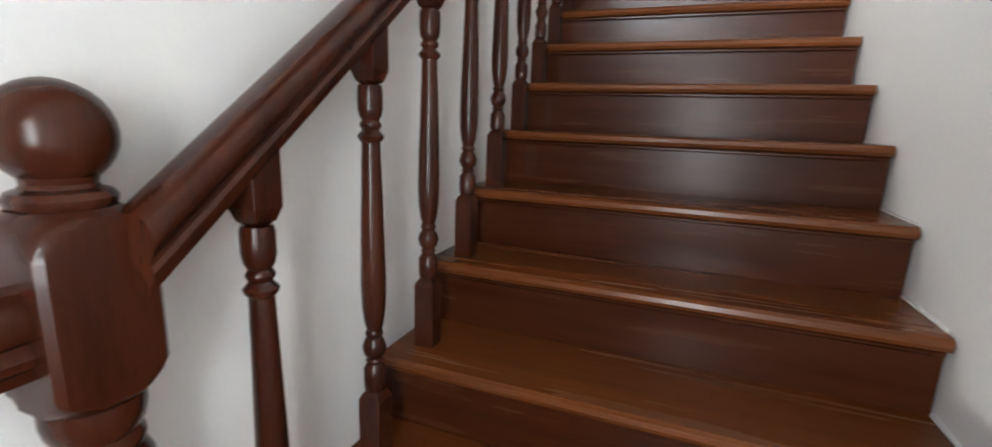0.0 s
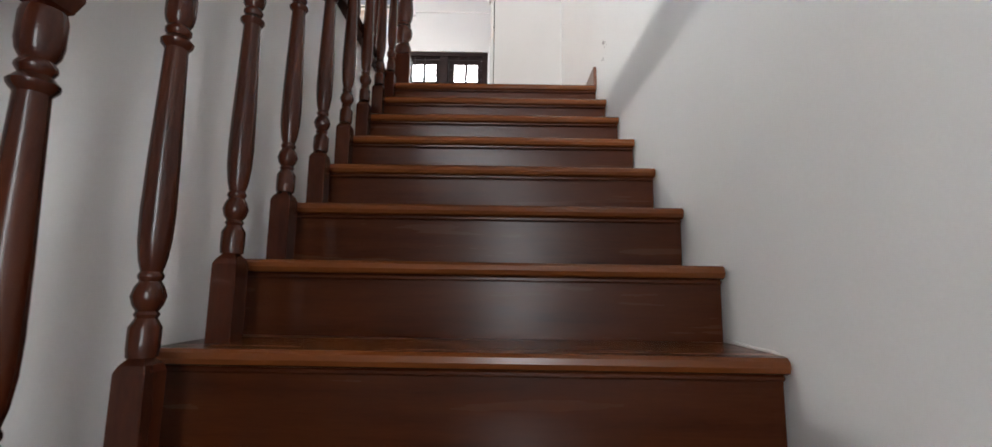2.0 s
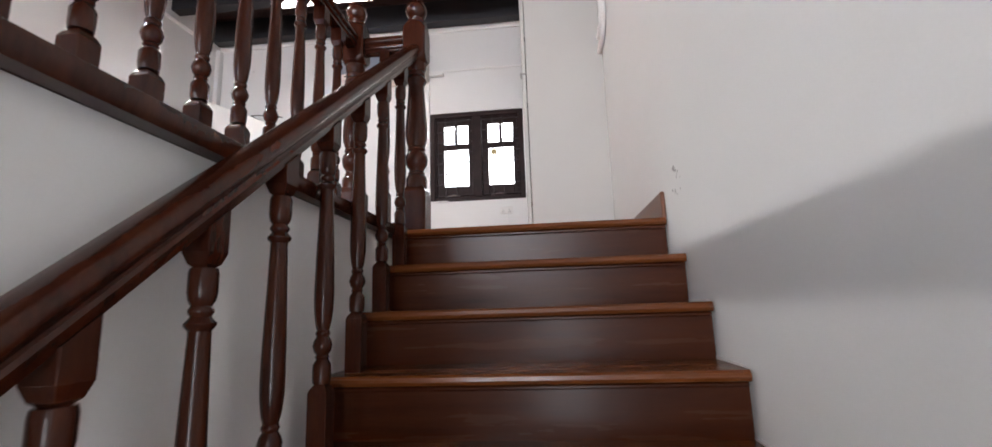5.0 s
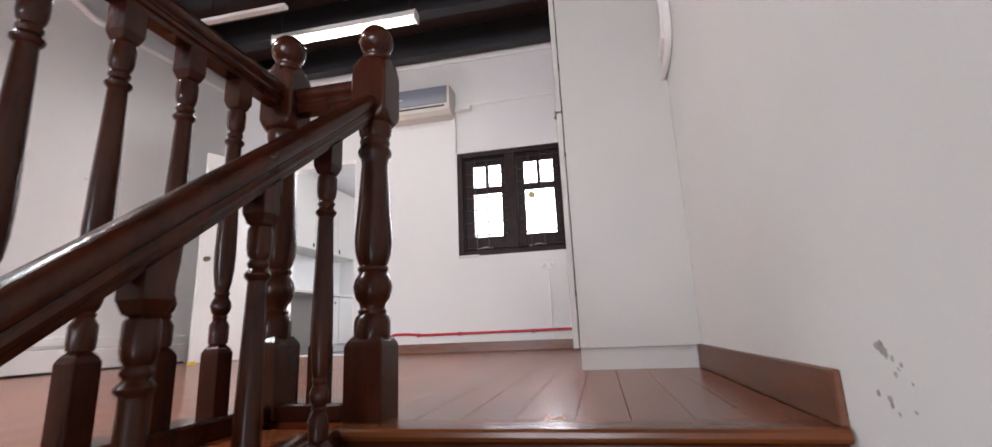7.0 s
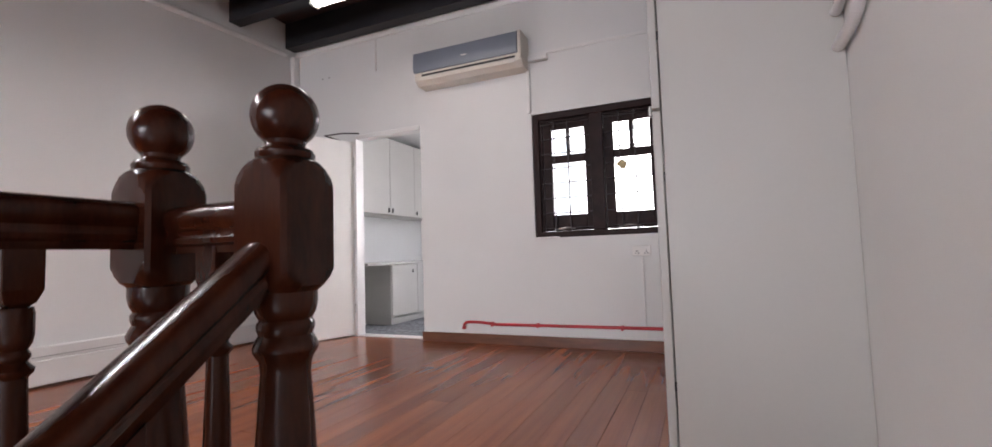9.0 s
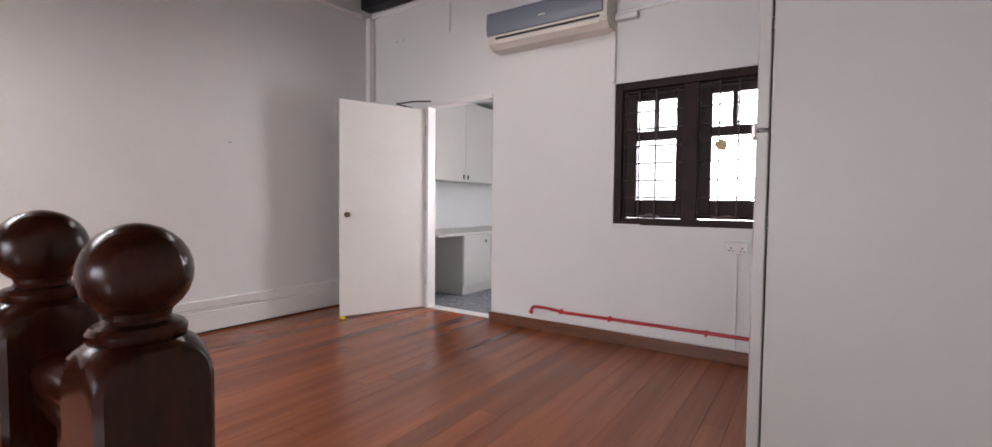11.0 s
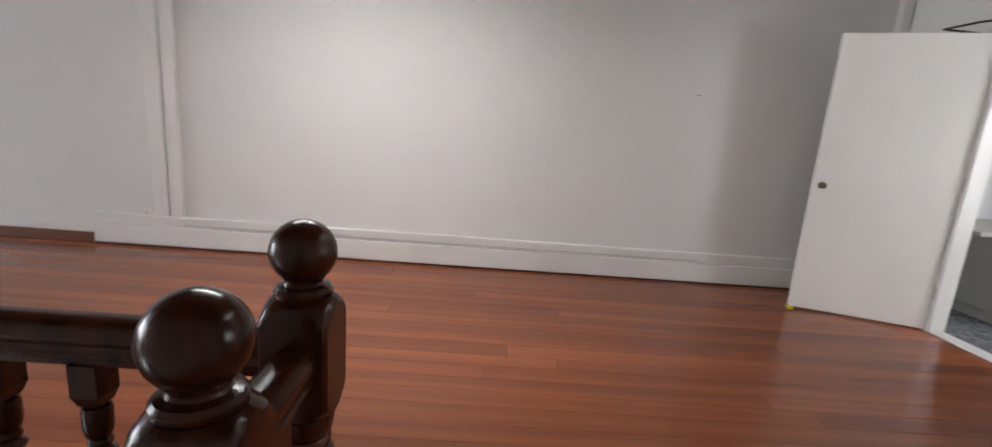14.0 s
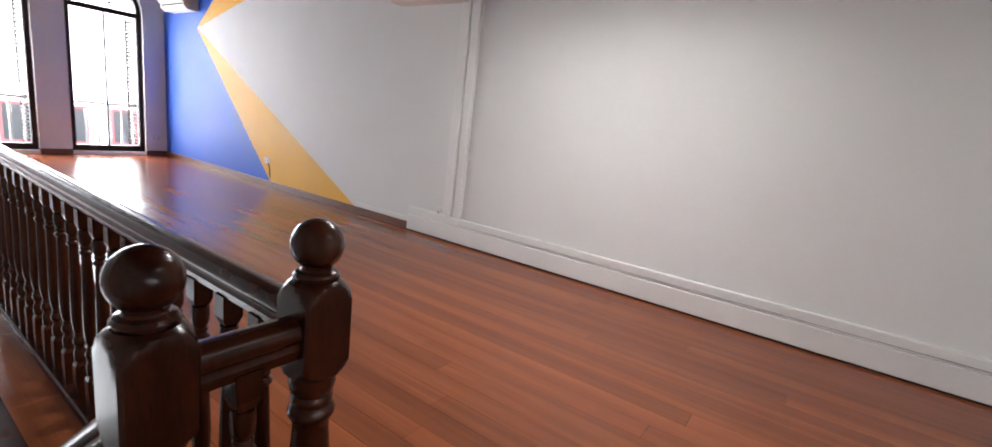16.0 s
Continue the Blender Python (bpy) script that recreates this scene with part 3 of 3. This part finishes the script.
# ---- door to the pantry ----
jamb = structure("door_frame", box(DX0, YB - 0.012, U, DX0 + 0.032, YB + TB, DZ1, bevel=0.003), TRIM, "white painted door frame", "door frame")
under(part("head", box(DX0 + 0.032, YB - 0.012, DZ1 - 0.05, DX1 - 0.004, YB + TB, DZ1 - 0.002, bevel=0.003), TRIM), jamb)
under(part("threshold", box(DX0 + 0.032, YB - 0.01, U + 0.001, DX1 - 0.002, YB + 0.11, U + 0.012, bevel=0.003), TRIM), jamb)
door = tagged(empty("door_1", DX0 - 0.005, YB - 0.01, U, -111.9), "plain white painted flush door standing open", "door", "", "structure")
part("leaf", box(0.0, -0.042, 0.012, 0.905, 0.0, 2.125, bevel=0.003), DOORM, door)
h = part("door_handle", lathe([(0.012, 0.0), (0.026, 0.002), (0.026, 0.006), (0.011, 0.010), (0.010, 0.028), (0.020, 0.034), (0.025, 0.045), (0.022, 0.055), (0.004, 0.059)], 18), BRASSM, door, "round tarnished door knob", smooth=True)
h.matrix_basis = pose(0.845, 0.0, 1.01, -90, 0, 0)
for z in (0.25, 1.05, 1.85):
    part("hinge", lathe([(0.007, z), (0.007, z + 0.1)], 8, x=0.0, y=0.006), CHROME, door)
closer = part("door_closer", box(0.06, -0.06, 2.02, 0.27, -0.043, 2.085, bevel=0.006), CHROME, door)
part("arm", tube([(0.10, -0.05, 2.128), (0.32, -0.02, 2.15), (0.20, 0.16, 2.16), (0.05, 0.22, 2.17)], 0.008, 6), IRONM, closer)
tagged(part("door_wedge", prism([(0, 0), (0.09, 0), (0.0, 0.03)], "x", -0.02, 0.02), YPLAST), "yellow plastic wedge under the door edge", "door wedge").matrix_world = pose(-4.215, 2.875, U, 0, 0, 70)

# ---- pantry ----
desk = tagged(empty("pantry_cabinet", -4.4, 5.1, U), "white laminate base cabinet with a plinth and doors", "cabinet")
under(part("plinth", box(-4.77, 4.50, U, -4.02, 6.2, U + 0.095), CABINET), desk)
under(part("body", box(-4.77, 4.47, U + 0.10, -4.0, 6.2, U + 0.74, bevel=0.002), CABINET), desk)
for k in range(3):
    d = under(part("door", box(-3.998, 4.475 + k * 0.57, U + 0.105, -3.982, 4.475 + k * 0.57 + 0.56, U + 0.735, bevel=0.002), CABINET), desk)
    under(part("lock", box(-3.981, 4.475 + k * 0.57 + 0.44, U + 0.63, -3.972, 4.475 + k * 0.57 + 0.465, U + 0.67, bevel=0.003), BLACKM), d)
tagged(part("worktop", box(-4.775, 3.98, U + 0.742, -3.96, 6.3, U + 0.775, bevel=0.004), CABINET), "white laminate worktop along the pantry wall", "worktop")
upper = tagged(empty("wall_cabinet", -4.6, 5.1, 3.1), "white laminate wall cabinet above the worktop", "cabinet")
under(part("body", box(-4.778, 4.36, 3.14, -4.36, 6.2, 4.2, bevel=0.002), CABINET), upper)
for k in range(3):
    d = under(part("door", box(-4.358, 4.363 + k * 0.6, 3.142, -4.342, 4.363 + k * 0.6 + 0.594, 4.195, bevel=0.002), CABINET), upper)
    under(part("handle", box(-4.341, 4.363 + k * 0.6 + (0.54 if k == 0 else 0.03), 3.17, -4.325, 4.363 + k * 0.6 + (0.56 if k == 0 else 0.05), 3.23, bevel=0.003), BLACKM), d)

# ---- air conditioners ----


def aircon(name, x, y, z, rz, front, label, w=1.14, h=0.38, d=0.21):
    """A split unit whose back lies on the wall; local x runs along the wall, local -y faces the room."""
    th = tagged(empty(name, x, y, z, rz), label, "air conditioner")
    prof = [(0.0, 0.0), (-d * 0.72, 0.0), (-d, 0.045), (-d, h * 0.42), (-d * 0.93, h), (0.0, h)]
    part("body", prism(prof, "x", -w / 2, w / 2), ACWHITE, th)
    bow = [(-d - 0.02, h * 0.36), (-d - 0.034, h * 0.55), (-d - 0.022, h * 0.96), (-d * 0.9, h + 0.004), (-d * 0.9, h * 0.36)]
    part("front_panel", prism(bow, "x", -w / 2 - 0.002, w / 2 - 0.03), front, th, smooth=True)
    part("end_cap", box(w / 2 - 0.029, -d - 0.012, 0.06, w / 2 + 0.003, 0.0, h + 0.002, bevel=0.005), ACWHITE, th)
    part("outlet_slot", box(-w / 2 + 0.08, -d - 0.003, 0.075, w / 2 - 0.06, -d + 0.02, 0.095), BLACKM, th)
    part("louvre", box(-w / 2 + 0.08, -d - 0.004, 0.03, w / 2 - 0.06, -d + 0.01, 0.068, bevel=0.004), ACWHITE, th)
    part("badge", box(-0.03, -d - 0.036, h * 0.58, 0.03, -d - 0.030, h * 0.61), PLASTIC, th)
    return th


aircon("wall_aircon", -2.42, YB, 4.26, 0, ACGREY, "split air conditioner with a blue-grey front panel", 1.13, 0.32)
aircon("wall_aircon", XL, -2.98, 4.24, 90, ACWHITE, "cream split air conditioner high on the wall", 1.0, 0.32, 0.22)
aircon("wall_aircon", XL + 0.004, -8.95, 4.36, 90, ACWHITE, "white split air conditioner above the blue paint", 0.95, 0.3, 0.22)
b = box(-1.878, YB - 0.03, 3.86, -1.846, YB, 4.40, bevel=0.004)
structure("trunking_aircon", b, TRIM, "white vertical trunking below the air conditioner", "trunking")
b = box(-1.845, YB - 0.07, 4.335, -1.66, YB, 4.385, bevel=0.012, seg=2)
structure("trunking_aircon_end", b, TRIM, "short white pipe trunking beside the air conditioner", "trunking")
structure("trunking_cable", tube([(-3.615, YB - 0.008, 4.60), (-3.615, YB - 0.008, 4.95)], 0.009, 8), PLASTIC, "thin grey cable running up the wall", "cable")
# white pipe moulding that drops along the left wall
pts = [(XL + 0.03, 0.6, 5.03), (XL + 0.03, 1.5, 5.0), (XL + 0.03, 1.75, 4.93), (XL + 0.03, 1.95, 4.86), (XL + 0.03, 2.6, 4.90), (XL + 0.03, 3.55, 4.94)]
structure("trunking_pipe", tube(pts, 0.03, 10), TRIM, "white insulated pipe along the top of the wall", "pipe", True)

# ---- sockets and pipes ----


def socket(name, x, y, z, rz, w, label, holes=2):
    th = tagged(empty(name, x, y, z, rz), label, "socket")
    part("plate", box(-w / 2, -0.012, -0.043, w / 2, 0.0, 0.043, bevel=0.004), PLASTIC, th)
    for k in range(holes):
        cx = (k - (holes - 1) / 2) * w / holes
        for dx, dz, a, c in ((0.0, -0.002, 0.004, 0.007), (-0.012, -0.022, 0.006, 0.004), (0.012, -0.022, 0.006, 0.004)):
            part("pin_hole", box(cx + dx - a, -0.0135, dz - c, cx + dx + a, -0.011, dz + c), BLACKM, th)
        part("switch", box(cx - 0.007, -0.016, 0.016, cx + 0.007, -0.011, 0.034, bevel=0.002), PLASTIC, th)
    return th


socket("wall_socket", -0.915, YB, 2.548, 0, 0.15, "white double wall socket beneath the window")
structure("trunking_socket", box(-0.92, YB - 0.012, U + 0.087, -0.905, YB, 2.504, bevel=0.002), TRIM, "thin white conduit running down from the socket", "trunking")
socket("wall_socket", XL, -2.64, 2.03, 90, 0.088, "white single wall socket above the trunking", 1)
structure("trunking_plug", box(XL, -2.63, U + 0.286, XL + 0.012, -2.61, 1.986), TRIM, "short white conduit below a socket", "trunking")
socket("wall_socket", XL + 0.003, -6.23, 2.12, 90, 0.15, "white double socket on the painted wall")
structure("cable_socket", tube([(XL + 0.015, -6.17, 2.08), (XL + 0.02, -6.13, 1.98), (XL + 0.015, -6.12, 1.86)], 0.008, 6), BLACKM, "short black cable hanging from a socket", "cable")
socket("wall_socket", -4.59, YF, 2.06, 180, 0.15, "white double wall socket beside the tall window")
pipe = tagged(empty("red_pipe", -1.7, YB - 0.03, 1.91), "red painted pipe along the rear wall above the ledge", "pipe")
py = YB - 0.035
under(part("run", tube([(-2.60, py, 1.862), (-2.597, py, 1.885), (-2.575, py, 1.908), (-2.54, py, 1.914), (-2.42, py, 1.913), (-2.33, py, 1.905), (-2.27, py, 1.897), (-2.0, py, 1.899), (-0.60, py, 1.905)], 0.014, 12), REDM, smooth=True), pipe)
under(part("elbow", lathe([(0.018, 1.845), (0.019, 1.862), (0.017, 1.872)], 12, x=-2.60, y=py), REDM), pipe)
for x in (-2.30, -1.85, -1.1):
    under(part("clip", box(x - 0.009, py - 0.018, 1.878, x + 0.009, YB, 1.92, bevel=0.003), REDM), pipe)
# bent white conduit beside the cupboard
structure("conduit_right", tube([(-0.022, 1.02, 3.62), (-0.022, 1.03, 3.32), (-0.022, 1.06, 3.24), (-0.022, 1.13, 3.185), (-0.022, 1.20, 3.17), (-0.022, 1.325, 3.165)], 0.018, 10), TRIM, "white bent conduit on the wall beside the cupboard", "pipe", True)
structure("conduit_right_upper", tube([(-0.022, 1.12, 3.62), (-0.022, 1.13, 3.38), (-0.022, 1.17, 3.30), (-0.022, 1.325, 3.275)], 0.016, 10), TRIM, "second white bent conduit on the wall", "pipe", True)


# ---- pendant lamps ----
def pendant(name, x, y, z, rz, length, lit, label):
    th = tagged(empty(name, x, y, z, rz), label, "pendant lamp", "linear lamps under the joists")
    l2 = length / 2
    part("housing", prism([(-0.045, 0.0), (0.045, 0.0), (0.05, 0.018), (0.04, 0.055), (-0.04, 0.055), (-0.05, 0.018)], "x", -l2, l2), PLASTIC, th)
    part("diffuser", prism([(-0.04, -0.002), (-0.034, -0.03), (-0.015, -0.04), (0.015, -0.04), (0.034, -0.03), (0.04, -0.002)], "x", -l2 + 0.012, l2 - 0.012), LAMPM if lit else PLASTIC, th, smooth=True)
    for sx in (-1, 1):
        part("end_cap", box(sx * l2 - 0.012, -0.05, -0.042, sx * l2 + 0.012, 0.05, 0.058, bevel=0.006), PLASTIC, th)
        part("wire", tube([(sx * (l2 - 0.06), 0, 0.055), (sx * (l2 - 0.06), 0, 5.32 - z)], 0.003, 6), IRONM, th)
    return th


pendant("pendant_lamp", -2.49, 2.40, 4.615, 0, 1.39, True, "lit white linear pendant lamp on thin wires")
pendant("pendant_lamp", -3.2, -0.6, 4.30, 90, 1.39, True, "lit white linear pendant lamp over the room")
b = tagged(part("batten_light", box(-3.60, 1.95, 4.60, -2.77, 2.01, 4.635, bevel=0.006), PLASTIC), "thin unlit white batten light under the ceiling", "lamp")
for x in (-3.5, -2.85):
    part("wire", tube([(x, 1.98, 4.635), (x, 1.98, 5.32)], 0.003, 6), IRONM, b)

# ---- scuffs on the plaster ----
CHIPS = ((-0.124, 1.875, 0.007), (-0.138, 1.873, 0.010), (-0.148, 1.865, 0.009), (-0.164, 1.857, 0.006), (-0.165, 1.834, 0.005), (-0.184, 1.849, 0.004),
         (-0.103, 1.796, 0.006), (-0.134, 1.792, 0.008), (-0.137, 1.783, 0.007), (-0.153, 1.772, 0.004), (-0.197, 1.782, 0.003), (-0.204, 1.822, 0.003), (-0.175, 1.842, 0.003))
for y, z, size in CHIPS:
    out = [(y + size * random.uniform(0.5, 1.1) * math.cos(k * 0.785), z + 1.25 * size * random.uniform(0.35, 1.1) * math.sin(k * 0.785)) for k in range(8)]
    structure("wall_scuff", prism(out, "x", -0.0008, 0.001), STREAK, "small grey chip in the white wall paint", "scuff")
structure("wall_scuff", prism([(2.09, 3.368), (2.125, 3.37), (2.13, 3.377), (2.10, 3.378)], "x", XL - 0.001, XL + 0.0008), STREAK, "faint grey mark on the white wall", "scuff")
for x in (-4.378, -4.279):
    structure("wall_scuff", prism([(x - 0.012, 4.632), (x + 0.010, 4.636), (x + 0.012, 4.646), (x - 0.006, 4.648)], "y", YB - 0.0008, YB + 0.001), STREAK, "faint grey mark high on the rear wall", "scuff")
# crumbling edge of the render beside the treads
for i in range(-2, 7):
    zz, yy = nosing_z(i), nosing_y(i)
    tagged(part("plaster_bead", prism([(yy + 0.035, zz + 0.001), (yy + GO + 0.02, zz + 0.001), (yy + GO + 0.02, zz + 0.008), (yy + 0.12, zz + 0.004), (yy + 0.06, zz + 0.005)], "x", -0.009, -0.0005), WALL), "thin rough bead of plaster along the tread", "trim", "", "structure")

# ---- front windows and what lies beyond ----
for n, (x0, x1) in enumerate(FW):
    w = tagged(empty("window_%d" % (n + 2), (x0 + x1) / 2, YF, FZ0), "tall dark-framed arched window with open glazed doors", "window", "", "structure")
    ya, yb = YF - 0.16, YF - 0.07
    for a in ((x0, FZ0, x0 + 0.075, FZS), (x1 - 0.075, FZ0, x1, FZS), (x0 + 0.075, FZ0, x1 - 0.075, FZ0 + 0.10), (x0 + 0.075, FZS - 0.08, x1 - 0.075, FZS)):
        under(part("window_frame", box(a[0], ya, a[1], a[2], yb, a[3], bevel=0.006), WINM), w)
    c, r = (x0 + x1) / 2, (x1 - x0) / 2
    outer = [(c + r * math.cos(math.pi * k / 18), FZS + r * math.sin(math.pi * k / 18)) for k in range(19)]
    inner = [(c + (r - 0.07) * math.cos(math.pi * k / 18), FZS + (r - 0.07) * math.sin(math.pi * k / 18)) for k in range(19)]
    b = bmesh.new()
    for k in range(18):
        prism([outer[k], outer[k + 1], inner[k + 1], inner[k]], "y", ya, yb, bm=b)
    under(part("arch_frame", b, WINM), w)
    for k in range(1, 4):
        a = math.pi * k / 4
        under(part("glazing_bar", tube([(c + 0.1 * math.cos(a), (ya + yb) / 2, FZS + 0.1 * math.sin(a)), (c + (r - 0.07) * math.cos(a), (ya + yb) / 2, FZS + (r - 0.07) * math.sin(a))], 0.014, 6), WINM), w)
    under(part("mullion", box(c - 0.012, ya + 0.02, FZ0 + 0.1, c + 0.012, yb - 0.02, FZS - 0.08), WINM), w)
    for sx in (x0 + 0.078, x1 - 0.078):
        sh = under(part("shutter", box(sx - 0.018 if sx > c else sx, ya - 0.42, FZ0 + 0.08, sx if sx > c else sx + 0.018, ya - 0.37, FZS - 0.06), WINM), w)
        for k in range(34):
            z = FZ0 + 0.12 + k * 0.067
            under(part("slat", box(sx - 0.02 if sx > c else sx, ya - 0.37, z, sx if sx > c else sx + 0.02, ya - 0.02, z + 0.034), WINM), sh)
    rail = tagged(empty("balcony_rail", c, YF - 0.32, FZ0), "white painted balcony rail outside the tall window", "railing", "balcony rails")
    under(part("top_rail", box(x0, YF - 0.34, 2.60, x1, YF - 0.29, 2.64, bevel=0.006), TRIM), rail)
    under(part("bottom_rail", box(x0, YF - 0.335, FZ0 + 0.03, x1, YF - 0.295, FZ0 + 0.06), TRIM), rail)
    for k in range(6):
        px = x0 + 0.1 + k * (x1 - x0 - 0.2) / 5
        under(part("baluster", lathe([(0.014, FZ0 + 0.06), (0.022, FZ0 + 0.2), (0.013, FZ0 + 0.42), (0.022, FZ0 + 0.6), (0.014, 2.60)], 8, x=px, y=YF - 0.315), TRIM), rail)
structure("baseboard_front_wall", box(FW[0][1], YF, U, FW[1][0], YF + 0.016, U + 0.09, bevel=0.003), SKIRTM, "brown wooden skirting below the front wall", "baseboard")
structure("baseboard_front_corner", box(XL + 0.018, YF, U, FW[0][0], YF + 0.016, U + 0.09, bevel=0.003), SKIRTM, "brown wooden skirting in the front corner", "baseboard")
structure("ground", box(-600, -600, -2.2, 600, 600, -2.05), ASPHALT, "grey street surface beyond the house", "ground")
# emission stands in for daylight on the house and for the far sky
GLOW = bpy.data.materials.new("glowing_distance")
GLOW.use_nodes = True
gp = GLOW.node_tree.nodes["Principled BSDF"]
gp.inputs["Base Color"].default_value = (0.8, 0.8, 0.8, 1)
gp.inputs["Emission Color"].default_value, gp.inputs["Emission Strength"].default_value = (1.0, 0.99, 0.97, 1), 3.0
# stronger emission that replaces sunlight on the wall behind the house
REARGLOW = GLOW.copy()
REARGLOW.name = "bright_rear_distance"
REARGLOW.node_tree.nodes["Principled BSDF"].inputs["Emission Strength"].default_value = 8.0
structure("backdrop_rear", box(-9, 9.0, -2.05, 7, 9.1, 9.0), REARGLOW, "plain white wall beyond the rear window, made to glow as if sunlit", "backdrop")
structure("backdrop_front", box(-40, -60.1, -2.05, 30, -60, 30), GLOW, "plain glowing panel standing in for sky beyond the street", "backdrop")
house = tagged(empty("street_house", -4, -24, -2.05), "white shophouse with red shutters across the street, made to glow as if daylit", "house")
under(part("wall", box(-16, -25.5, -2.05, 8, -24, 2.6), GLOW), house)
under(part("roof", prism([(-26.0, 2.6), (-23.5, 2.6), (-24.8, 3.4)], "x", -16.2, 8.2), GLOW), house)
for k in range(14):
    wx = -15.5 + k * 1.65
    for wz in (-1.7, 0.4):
        wd = under(part("window", box(wx, -23.98, wz, wx + 0.95, -23.90, wz + 1.5, bevel=0.02), REDGLOW), house)
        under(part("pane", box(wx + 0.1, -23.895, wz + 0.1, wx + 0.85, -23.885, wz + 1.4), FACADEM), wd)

# ---- floor boards ----
for y in range(4):
    part("plank", box(XF - 0.228, -0.005 - (y + 1) * 0.79, U - 0.022, XF - 0.031, -0.006 - y * 0.79, U - 0.0005, bevel=0.001), FLOORM, floor)
x = XL + 0.004
row = 0
while x < -0.02:
    w = 0.118 + 0.022 * ((row * 7) % 5) / 4
    x1 = min(x + w, -0.001)
    right = x1 > XF - 0.22
    spans = [(0.10 if x1 > XE - 0.02 else 0.10, YB - 0.09)] if right else [(YF + 0.002, YB - 0.004)]
    for s0, s1 in spans:
        y = s0
        while y < s1 - 0.01:
            ln = random.uniform(2.2, 4.2)
            ye = s1 if s1 - y - ln < 0.9 else y + ln
            part("plank", box(x + 0.0009, y + 0.0009, U - 0.022, x1 - 0.0009, ye - 0.0009, U), FLOORM, floor)
            y = ye
    x = x1
    row += 1
